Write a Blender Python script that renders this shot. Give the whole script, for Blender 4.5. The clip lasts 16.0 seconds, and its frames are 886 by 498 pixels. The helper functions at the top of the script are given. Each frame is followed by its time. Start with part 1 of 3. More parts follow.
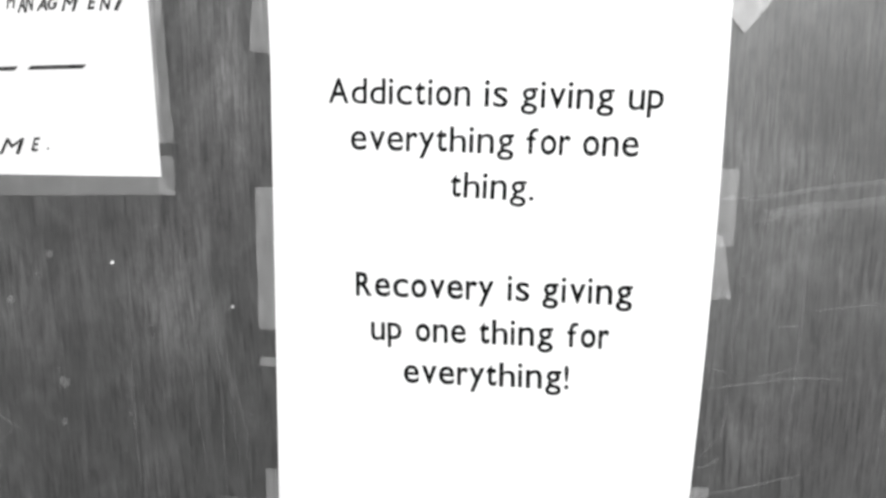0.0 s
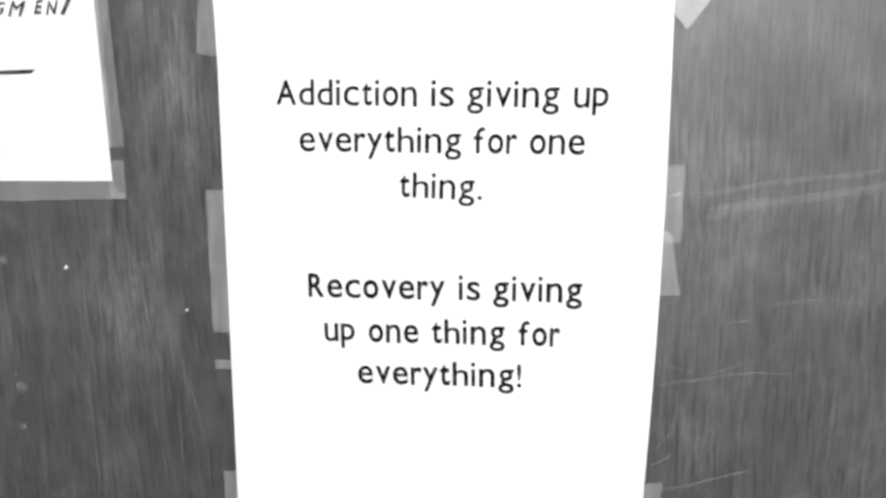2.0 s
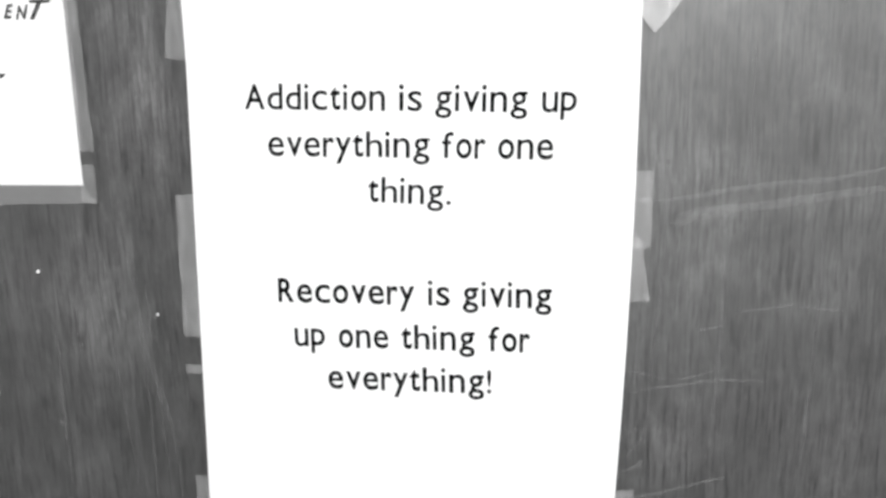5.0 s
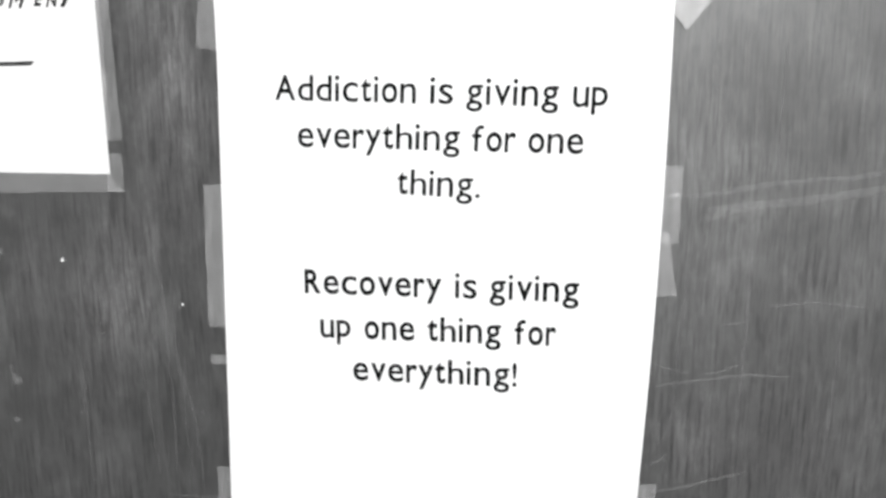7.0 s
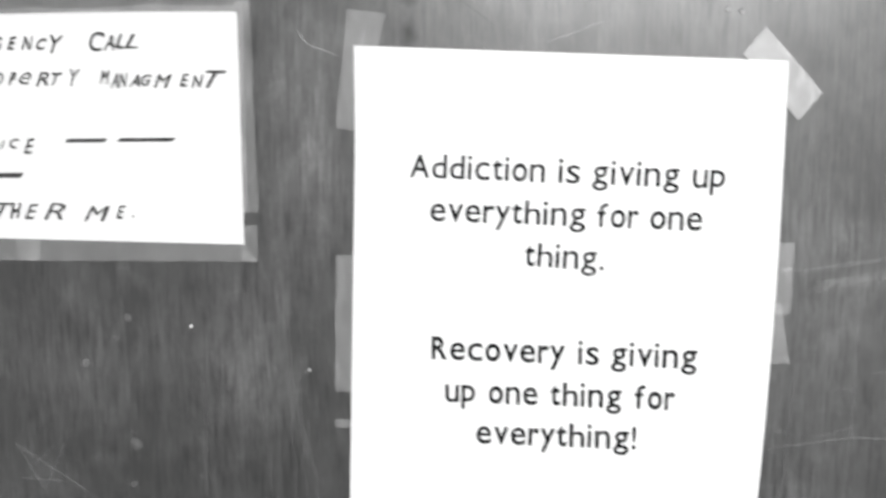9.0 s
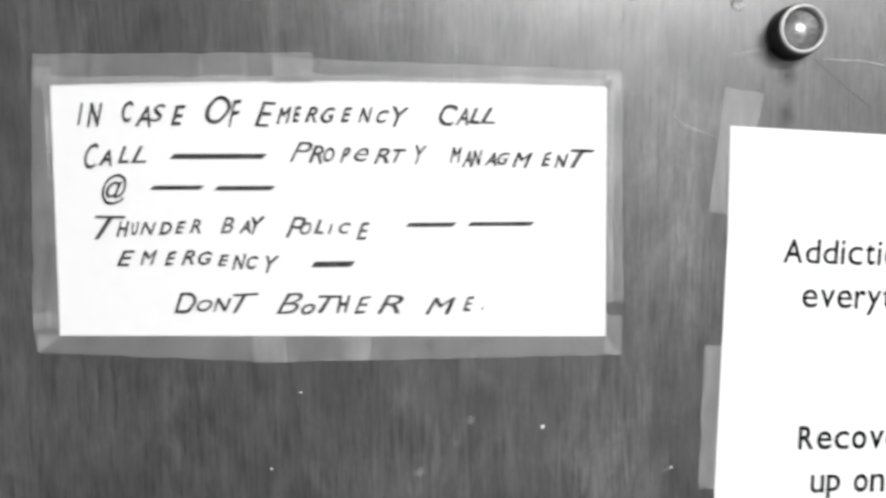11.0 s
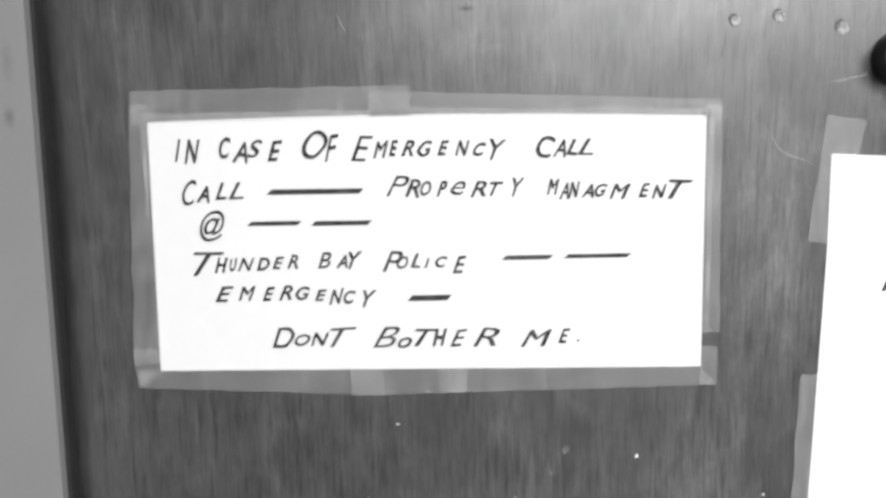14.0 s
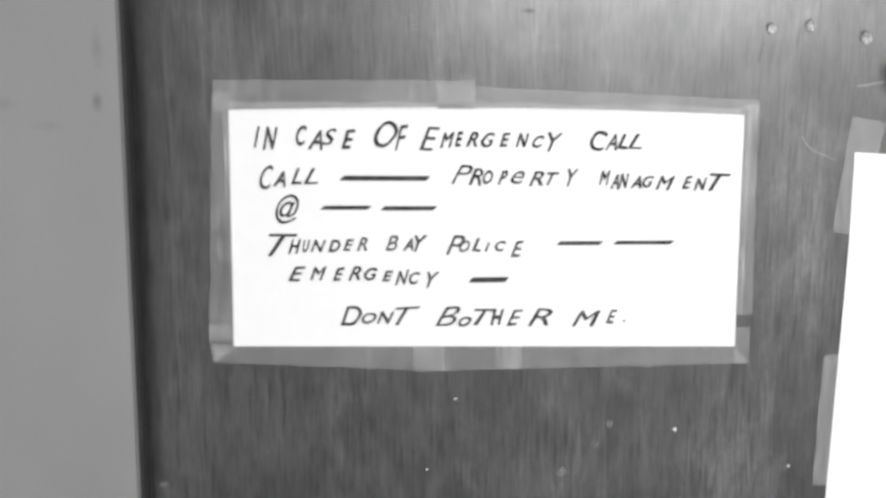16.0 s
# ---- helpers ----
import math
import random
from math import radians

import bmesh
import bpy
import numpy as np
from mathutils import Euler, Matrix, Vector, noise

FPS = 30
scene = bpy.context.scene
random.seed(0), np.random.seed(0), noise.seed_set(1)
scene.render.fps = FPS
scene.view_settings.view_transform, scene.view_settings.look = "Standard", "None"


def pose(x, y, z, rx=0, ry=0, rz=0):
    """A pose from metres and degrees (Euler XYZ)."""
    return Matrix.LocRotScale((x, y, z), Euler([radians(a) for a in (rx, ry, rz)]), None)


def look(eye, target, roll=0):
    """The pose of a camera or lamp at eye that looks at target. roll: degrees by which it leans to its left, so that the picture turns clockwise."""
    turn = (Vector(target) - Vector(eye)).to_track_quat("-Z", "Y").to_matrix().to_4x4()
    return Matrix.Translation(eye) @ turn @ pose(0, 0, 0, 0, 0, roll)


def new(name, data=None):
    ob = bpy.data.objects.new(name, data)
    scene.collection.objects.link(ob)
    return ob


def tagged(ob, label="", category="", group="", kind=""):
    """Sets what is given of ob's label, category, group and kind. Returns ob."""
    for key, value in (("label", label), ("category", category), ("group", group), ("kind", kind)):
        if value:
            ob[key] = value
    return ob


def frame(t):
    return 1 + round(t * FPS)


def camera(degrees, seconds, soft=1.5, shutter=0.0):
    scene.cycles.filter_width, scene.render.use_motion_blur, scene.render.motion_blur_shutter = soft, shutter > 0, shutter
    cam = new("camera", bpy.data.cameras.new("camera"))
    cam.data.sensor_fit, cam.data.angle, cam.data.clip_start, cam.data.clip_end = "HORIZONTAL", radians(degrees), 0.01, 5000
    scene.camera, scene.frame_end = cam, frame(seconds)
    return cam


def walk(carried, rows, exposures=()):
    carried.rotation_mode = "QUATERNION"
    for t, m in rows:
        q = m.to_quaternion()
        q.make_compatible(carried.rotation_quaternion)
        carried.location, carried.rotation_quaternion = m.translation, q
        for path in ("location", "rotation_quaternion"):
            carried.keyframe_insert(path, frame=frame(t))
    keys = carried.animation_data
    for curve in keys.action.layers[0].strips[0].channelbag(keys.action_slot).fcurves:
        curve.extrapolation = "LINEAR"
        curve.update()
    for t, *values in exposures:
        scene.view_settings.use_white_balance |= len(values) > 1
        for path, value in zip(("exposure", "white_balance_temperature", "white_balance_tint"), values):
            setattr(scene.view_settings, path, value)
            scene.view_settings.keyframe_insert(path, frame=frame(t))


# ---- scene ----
cam = camera(70.1, 16.0, soft=3.1, shutter=0.5)
PATH = [
    (0, (0.0262, -0.3152, 1.4084), (-0.2053, 1.6514, 1.1274), -0.41),
    (0.5, (0.0321, -0.3135, 1.4106), (-0.2112, 1.6516, 1.1293), -0.77),
    (1, (0.0405, -0.3132, 1.4108), (-0.1897, 1.6527, 1.1236), -1.03),
    (1.5, (0.0452, -0.3149, 1.41), (-0.1821, 1.6505, 1.1174), -1.21),
    (2, (0.0505, -0.3123, 1.4096), (-0.1775, 1.6533, 1.1192), -1.21),
    (2.5, (0.055, -0.3081, 1.4088), (-0.1813, 1.6568, 1.1204), -1.14),
    (3, (0.0529, -0.3029, 1.4093), (-0.1859, 1.6633, 1.1311), -1.06),
    (3.5, (0.0589, -0.3039, 1.4093), (-0.1757, 1.6626, 1.1304), -1.15),
    (4, (0.0632, -0.3091, 1.4104), (-0.17, 1.6576, 1.1314), -1.40),
    (4.2, (0.0697, -0.3079, 1.4135), (-0.1893, 1.6532, 1.1189), -1.42),
    (6.5, (0.0564, -0.3083, 1.4073), (-0.1543, 1.6601, 1.1226), -0.72),
    (7, (0.0518, -0.3119, 1.4076), (-0.1755, 1.6545, 1.1218), -0.41),
    (7.5, (0.053, -0.3159, 1.4105), (-0.182, 1.6497, 1.1253), -0.76),
    (8, (0.0507, -0.3218, 1.4109), (-0.1474, 1.6491, 1.135), -0.59),
    (8.5, (0.025, -0.3279, 1.4201), (-0.1519, 1.6524, 1.2029), -0.79),
    (9, (-0.0235, -0.3362, 1.4258), (-0.1826, 1.6509, 1.2648), -0.00),
    (9.5, (-0.079, -0.3403, 1.4398), (-0.2215, 1.6505, 1.3112), 0.41),
    (10, (-0.1416, -0.3396, 1.448), (-0.2066, 1.6568, 1.3481), 0.44),
    (10.2, (-0.172, -0.333, 1.453), (-0.145, 1.664, 1.343), 0.42),
    (12.3, (-0.3178, -0.298, 1.4812), (-0.1619, 1.6885, 1.3093), -0.65),
    (12.5, (-0.3218, -0.2957, 1.4848), (-0.1693, 1.6886, 1.2862), -0.91),
    (13, (-0.3265, -0.2976, 1.4902), (-0.1855, 1.6848, 1.2659), -1.20),
    (13.5, (-0.3122, -0.2996, 1.4948), (-0.208, 1.6866, 1.2849), -1.16),
    (14, (-0.3031, -0.3043, 1.4946), (-0.2117, 1.6824, 1.2831), -0.76),
    (14.5, (-0.3079, -0.3174, 1.4935), (-0.207, 1.6704, 1.2974), 0.16),
    (15, (-0.3206, -0.32, 1.4911), (-0.1959, 1.6655, 1.2864), 0.65),
    (15.5, (-0.3276, -0.3225, 1.4876), (-0.1933, 1.6621, 1.2795), 0.52),
    (16, (-0.3482, -0.3234, 1.4868), (-0.1747, 1.6592, 1.2895), 0.20),
]
walk(cam, [(t, look(eye, target, roll)) for t, eye, target, roll in PATH])

# ---------------------------------------------------------------- light
world = bpy.data.worlds.new("corridor_dark")
world.use_nodes = True
world.node_tree.nodes["Background"].inputs[0].default_value = (0.02, 0.02, 0.02, 1)
world.node_tree.nodes["Background"].inputs[1].default_value = 1.0
scene.world = world
scene.view_settings.exposure = 0.0


def area(name, place, target, size_x, size_y, watts):
    lamp = bpy.data.lights.new(name, "AREA")
    lamp.shape, lamp.size, lamp.size_y, lamp.energy = "RECTANGLE", size_x, size_y, watts
    ob = new(name, lamp)
    ob.matrix_world = look(place, target)
    return ob


area("ceiling_lamp_light", (0.47, -1.35, 2.40), (0.47, -1.35, 0.0), 1.3, 0.30, 101)

# ---------------------------------------------------------------- materials


def material(name):
    m = bpy.data.materials.new(name)
    m.use_nodes = True
    t = m.node_tree
    return m, t, t.nodes["Principled BSDF"]


def grey(v):
    return (v, v, v, 1)


def node(t, kind, **values):
    n = t.nodes.new(kind)
    for key, value in values.items():
        n.inputs[key.replace("_", " ")].default_value = value
    return n


def noise_at(t, scales, scale=1.0, detail=4.0, rough=0.6, distortion=0.0, source=None):
    """Noise in object space, stretched by scales."""
    if source is None:
        source = t.nodes.new("ShaderNodeTexCoord").outputs["Object"]
    mp = t.nodes.new("ShaderNodeMapping")
    mp.inputs["Scale"].default_value = scales
    t.links.new(source, mp.inputs["Vector"])
    n = node(t, "ShaderNodeTexNoise", Scale=scale, Detail=detail, Roughness=rough, Distortion=distortion)
    t.links.new(mp.outputs[0], n.inputs["Vector"])
    return n.outputs["Fac"]


def ramp(t, source, stops):
    r = t.nodes.new("ShaderNodeValToRGB")
    els = r.color_ramp.elements
    while len(els) < len(stops):
        els.new(0.5)
    for e, (p, v) in zip(els, stops):
        e.position, e.color = p, grey(v)
    t.links.new(source, r.inputs[0])
    return r.outputs[0]


def maths(t, op, a, b, clamp=False):
    n = t.nodes.new("ShaderNodeMath")
    n.operation, n.use_clamp = op, clamp
    for i, v in enumerate((a, b)):
        if isinstance(v, (int, float)):
            n.inputs[i].default_value = v
        else:
            t.links.new(v, n.inputs[i])
    return n.outputs[0]


def bump(t, bsdf, height, strength, distance):
    b = node(t, "ShaderNodeBump", Strength=strength, Distance=distance)
    t.links.new(height, b.inputs["Height"])
    t.links.new(b.outputs[0], bsdf.inputs["Normal"])


def plain(name, v, rough=0.5, metal=0.0, scale=40.0, vary=0.15, relief=0.0, gloss=0.5):
    m, t, b = material(name)
    b.inputs["Specular IOR Level"].default_value = gloss
    f = noise_at(t, (1, 1, 1), scale, 6)
    t.links.new(ramp(t, f, [(0.3, v * (1 - vary)), (0.7, v * (1 + vary))]), b.inputs["Base Color"])
    b.inputs["Roughness"].default_value, b.inputs["Metallic"].default_value = rough, metal
    if relief:
        bump(t, b, f, 0.4, relief)
    return m


def blot(t, place, radius, source, squash=1.0):
    """1 at a place on the door, falling to 0 at its radius, with a ragged rim."""
    mp = t.nodes.new("ShaderNodeMapping")
    mp.vector_type = "TEXTURE"
    mp.inputs["Location"].default_value = (place[0], 0, place[1])
    mp.inputs["Scale"].default_value = (radius, 1, radius * squash)
    t.links.new(source, mp.inputs["Vector"])
    g = t.nodes.new("ShaderNodeVectorMath")
    g.operation = "LENGTH"
    t.links.new(mp.outputs[0], g.inputs[0])
    rag = maths(t, "MULTIPLY", noise_at(t, (1, 1, 1), 260, 3, source=source), 0.8)
    return maths(t, "SUBTRACT", maths(t, "SUBTRACT", 1.4, g.outputs["Value"]), rag, True)


def veneer():
    """Dark varnished veneer with upright grain, worn and hazy in places."""
    m, t, b = material("dark_wood_veneer")
    coord = t.nodes.new("ShaderNodeTexCoord").outputs["Object"]
    # a slow sideways wander of the grain
    wander = noise_at(t, (5, 1, 2.2), 1, 2, source=coord)
    shift = t.nodes.new("ShaderNodeCombineXYZ")
    t.links.new(maths(t, "MULTIPLY", maths(t, "SUBTRACT", wander, 0.5), 0.014), shift.inputs[0])
    add = t.nodes.new("ShaderNodeVectorMath")
    add.operation = "ADD"
    t.links.new(coord, add.inputs[0])
    t.links.new(shift.outputs[0], add.inputs[1])
    # and small kinks in it
    kink = maths(t, "MULTIPLY", maths(t, "SUBTRACT", noise_at(t, (26, 1, 34), 1, 2, source=coord), 0.5), 0.0014)
    kinked = t.nodes.new("ShaderNodeCombineXYZ")
    t.links.new(kink, kinked.inputs[0])
    more = t.nodes.new("ShaderNodeVectorMath")
    more.operation = "ADD"
    t.links.new(add.outputs[0], more.inputs[0])
    t.links.new(kinked.outputs[0], more.inputs[1])
    warped = more.outputs[0]
    fine = noise_at(t, (720, 1, 58), 1, 5, 0.75, source=warped)
    pores = ramp(t, noise_at(t, (700, 1, 62), 1, 3, 0.6, source=warped), [(0.0, 0.34), (0.36, 0.46), (0.50, 1.0)])
    band = noise_at(t, (210, 1, 12.0), 1, 5, 0.7, 0.15, source=warped)
    wide = noise_at(t, (20, 1, 4.5), 1, 3, 0.5, 0.3, source=warped)
    cloud = noise_at(t, (17, 1, 13), 1, 6, 0.65, 0.8, source=coord)
    scuff = noise_at(t, (46, 1, 38), 1, 4, 0.6, 0.6, source=coord)
    lines = ramp(t, noise_at(t, (460, 1, 10), 1, 4, 0.6, source=warped), [(0.0, 0.0), (0.54, 0.0), (0.68, 1.0)])
    smear = noise_at(t, (38, 1, 15), 1, 5, 0.62, 1.6, source=coord)
    patchy = ramp(t, noise_at(t, (13, 1, 9), 1, 3, 0.6, 0.5, source=coord), [(0.32, 0.25), (0.66, 1.0)])
    streaks = maths(t, "MULTIPLY", ramp(t, fine, [(0.3, 0.56), (0.5, 1.0), (0.73, 1.55)]), ramp(t, band, [(0.25, 0.84), (0.5, 1.0), (0.78, 1.18)]))
    streaks = maths(t, "MULTIPLY", streaks, pores)
    streaks = maths(t, "ADD", streaks, maths(t, "MULTIPLY", lines, 0.4))
    # long pale rays, and a dust of small nicks
    rays = ramp(t, noise_at(t, (150, 1, 2.4), 1, 2, 0.5, source=warped), [(0.0, 0.0), (0.54, 0.0), (0.64, 1.0)])
    nicks = ramp(t, noise_at(t, (300, 1, 190), 1, 3, 0.6, 0.8, source=coord), [(0.0, 0.0), (0.66, 0.0), (0.75, 1.0)])
    streaks = maths(t, "ADD", streaks, maths(t, "ADD", maths(t, "MULTIPLY", rays, 0.26), maths(t, "MULTIPLY", nicks, 0.35)))
    # worn patches blur the grain
    tone = maths(t, "ADD", 1.0, maths(t, "MULTIPLY", maths(t, "SUBTRACT", streaks, 1.0), maths(t, "ADD", maths(t, "MULTIPLY", patchy, 0.75), 0.25)))
    tone = maths(t, "MULTIPLY", tone, ramp(t, noise_at(t, (560, 1, 30), 1, 3, 0.55, 0.2, source=warped), [(0.0, 0.45), (0.36, 0.58), (0.48, 1.0)]))
    tone = maths(t, "MULTIPLY", tone, ramp(t, wide, [(0.3, 0.88), (0.7, 1.12)]))
    tone = maths(t, "MULTIPLY", tone, ramp(t, cloud, [(0.25, 0.70), (0.52, 1.0), (0.78, 1.4)]))
    tone = maths(t, "MULTIPLY", tone, ramp(t, scuff, [(0.3, 0.86), (0.55, 1.0), (0.76, 1.3)]))
    tone = maths(t, "MULTIPLY", tone, ramp(t, smear, [(0.3, 0.86), (0.5, 1.0), (0.7, 1.28)]))
    # finger grease run down below the door viewer
    gloss = maths(t, "MULTIPLY", ramp(t, smear, [(0.3, 0.92), (0.7, 1.0)]), ramp(t, scuff, [(0.3, 1.0), (0.7, 1.14)]))
    for place, radius, squash, depth in (((-0.068, 1.531), 0.0062, 1.1, 0.60), ((-0.068, 1.511), 0.0055, 1.7, 0.45), ((-0.277, 1.575), 0.0045, 0.35, 0.6)):
        left = maths(t, "SUBTRACT", 1.0, maths(t, "MULTIPLY", blot(t, place, radius, coord, squash), depth))
        tone = maths(t, "MULTIPLY", tone, left)
        gloss = maths(t, "MULTIPLY", gloss, left)
    # varnish rubbed pale beside the sheets, with their white glare painted into the tone
    wear_and_glare = ramp(t, noise_at(t, (95, 1, 26), 1, 5, 0.65, 0.6, source=coord), [(0.32, 0.35), (0.62, 1.0)])
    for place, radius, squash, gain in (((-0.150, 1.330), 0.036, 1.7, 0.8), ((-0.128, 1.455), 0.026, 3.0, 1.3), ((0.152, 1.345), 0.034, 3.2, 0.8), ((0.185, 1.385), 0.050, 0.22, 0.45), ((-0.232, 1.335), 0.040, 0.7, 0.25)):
        worn = maths(t, "MULTIPLY", maths(t, "MULTIPLY", blot(t, place, radius, coord, squash), wear_and_glare), gain)
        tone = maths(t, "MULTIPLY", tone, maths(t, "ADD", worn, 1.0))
    tone = maths(t, "MULTIPLY", tone, WOOD)
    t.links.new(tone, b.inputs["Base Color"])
    t.links.new(ramp(t, cloud, [(0.3, 0.29), (0.75, 0.39)]), b.inputs["Roughness"])
    t.links.new(gloss, b.inputs["Specular IOR Level"])
    bump(t, b, maths(t, "ADD", fine, maths(t, "MULTIPLY", band, 0.6)), 0.15, 0.0004)
    return m


def tape_film(name, haze, white):
    """Clear sticky tape: a film that lets most of what lies under it through."""
    m, t, b = material(name)
    f = noise_at(t, (60, 60, 60), 1, 4, 0.6, 0.5)
    streak = noise_at(t, (420, 1, 40), 1, 3)
    b.inputs["Base Color"].default_value = grey(white)
    b.inputs["Roughness"].default_value = 0.45
    b.inputs["Specular IOR Level"].default_value = 0.3
    clear = t.nodes.new("ShaderNodeBsdfTransparent")
    mix = t.nodes.new("ShaderNodeMixShader")
    both = maths(t, "MULTIPLY", ramp(t, f, [(0.3, haze * 0.75), (0.75, haze * 1.35)]), ramp(t, streak, [(0.3, 0.75), (0.55, 1.0), (0.72, 1.8)]))
    t.links.new(both, mix.inputs[0])
    t.links.new(clear.outputs[0], mix.inputs[1])
    t.links.new(b.outputs[0], mix.inputs[2])
    t.links.new(mix.outputs[0], t.nodes["Material Output"].inputs[0])
    bump(t, b, f, 0.3, 0.0006)
    return m


def faint(name, v, amount):
    """A worn mark that only partly covers the wood under it."""
    m, t, b = material(name)
    b.inputs["Base Color"].default_value, b.inputs["Roughness"].default_value = grey(v), 0.6
    clear = t.nodes.new("ShaderNodeBsdfTransparent")
    mix = t.nodes.new("ShaderNodeMixShader")
    t.links.new(ramp(t, noise_at(t, (1, 1, 1), 350, 3), [(0.35, amount * 0.35), (0.65, amount)]), mix.inputs[0])
    t.links.new(clear.outputs[0], mix.inputs[1])
    t.links.new(b.outputs[0], mix.inputs[2])
    t.links.new(mix.outputs[0], t.nodes["Material Output"].inputs[0])
    return m


def frame_paint():
    m, t, b = material("grey_frame_paint")
    coord = t.nodes.new("ShaderNodeTexCoord").outputs["Object"]
    big = noise_at(t, (9, 9, 5), 1, 3, source=coord)
    fine = noise_at(t, (1, 1, 1), 600, 3, source=coord)
    tone = maths(t, "MULTIPLY", ramp(t, big, [(0.3, 0.93), (0.7, 1.05)]), ramp(t, fine, [(0.3, 0.98), (0.7, 1.02)]))
    for place, radius, squash, depth in (((-0.487, 1.527), 0.0030, 2.0, 0.45), ((-0.486, 1.552), 0.0035, 3.4, 0.22), ((-0.530, 1.525), 0.009, 0.5, 0.16), ((-0.510, 1.515), 0.010, 0.35, 0.12)):
        tone = maths(t, "MULTIPLY", tone, maths(t, "SUBTRACT", 1.0, maths(t, "MULTIPLY", blot(t, place, radius, coord, squash), depth)))
    t.links.new(maths(t, "MULTIPLY", tone, PAINT), b.inputs["Base Color"])
    b.inputs["Roughness"].default_value = 0.5
    bump(t, b, fine, 0.15, 0.0003)
    return m


WOOD, PAINT = 0.045, 0.188
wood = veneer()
paint = frame_paint()
paper_white = plain("white_paper", 0.61, 0.75, 0, 120, 0.015)
ink_print = plain("black_toner", 0.006, 0.8, 0, 300, 0.3, gloss=0.02)
ink_pen = plain("black_marker_ink", 0.04, 0.7, 0, 170, 0.85, gloss=0.05)
film_thin = tape_film("clear_tape", 0.05, 0.9)
film_thick = tape_film("frosted_tape", 0.062, 0.9)
film_crumpled = tape_film("crumpled_tape", 0.15, 0.9)
mark_light = faint("light_scratch", 0.6, 0.34)
mark_mid = faint("worn_scratch", 0.42, 0.17)
mark_soft = faint("soft_scuff", 0.32, 0.17)
mark_dark = faint("dark_mark", 0.02, 0.3)
mark_ray = faint("pale_grain_ray", 0.22, 0.16)
chip = plain("white_paint_chip", 0.62, 0.55, 0, 500, 0.25)
filler = faint("pale_hole_filler", 0.55, 0.6)
chip_dull = faint("dull_paint_chip", 0.42, 0.22)
chrome = plain("worn_chrome", 0.27, 0.55, 1.0, 300, 0.15)
steel_dull = plain("dull_steel", 0.55, 0.42, 1.0, 700, 0.35)
shaded_metal = plain("metal_painted_shaded", 0.03, 0.4, 0.6, 200, 0.3)
lens_glass, _t, _b = material("viewer_lens")
_b.inputs["Base Color"].default_value, _b.inputs["Roughness"].default_value = grey(0.10), 0.5
_b.inputs["Specular IOR Level"].default_value = 0.1
wall_paint = plain("corridor_wall_paint", 0.40, 0.7, 0, 30, 0.06, 0.0004)
floor_lino = plain("corridor_floor", 0.10, 0.5, 0, 14, 0.2)
ceiling_paint = plain("ceiling_paint", 0.5, 0.8, 0, 30, 0.05)
shade_dark = plain("gap_shadow_fill", 0.012, 0.8, 0, 60, 0.2)
lamp_metal = plain("lamp_housing_metal", 0.6, 0.4, 0, 60, 0.05)

# ---------------------------------------------------------------- builders


def thing(name, label, category, group="", kind="", place=(0, 0, 0)):
    ob = new(name)
    ob.location = place
    ob.empty_display_size = 0.02
    return tagged(ob, label, category, group, kind)


def part(name, bm, mat, parent=None, label="", smooth=False):
    me = bpy.data.meshes.new(name)
    bmesh.ops.recalc_face_normals(bm, faces=bm.faces)
    if smooth:
        for f in bm.faces:
            f.smooth = True
    bm.to_mesh(me)
    bm.free()
    me.materials.append(mat)
    ob = new(name, me)
    if parent is not None:
        ob.parent = parent
        ob.matrix_parent_inverse = Matrix.Translation(parent.location).inverted()
    if label:
        ob["label"] = label
    return ob


def box(x0, x1, y0, y1, z0, z1, bevel=0.0):
    bm = bmesh.new()
    bmesh.ops.create_cube(bm, size=1, matrix=Matrix.Translation(((x0 + x1) / 2, (y0 + y1) / 2, (z0 + z1) / 2)) @ Matrix.Diagonal((x1 - x0, y1 - y0, z1 - z0, 1)))
    if bevel:
        bmesh.ops.bevel(bm, geom=bm.edges[:], offset=bevel, segments=3, profile=0.5, affect="EDGES")
    return bm


def lathe(profile, cx, cz, turns=48, closed=True):
    """Turned about an axis that stands out from the door: (radius, height) pairs."""
    bm = bmesh.new()
    rings = []
    for r, h in profile:
        rings.append([bm.verts.new((cx + r * math.cos(2 * math.pi * i / turns), -h, cz + r * math.sin(2 * math.pi * i / turns))) for i in range(turns)])
    for a, b in zip(rings, rings[1:]):
        for i in range(turns):
            bm.faces.new((a[i], a[(i + 1) % turns], b[(i + 1) % turns], b[i]))
    if closed:
        bm.faces.new(rings[0])
        bm.faces.new(rings[-1])
    return bm


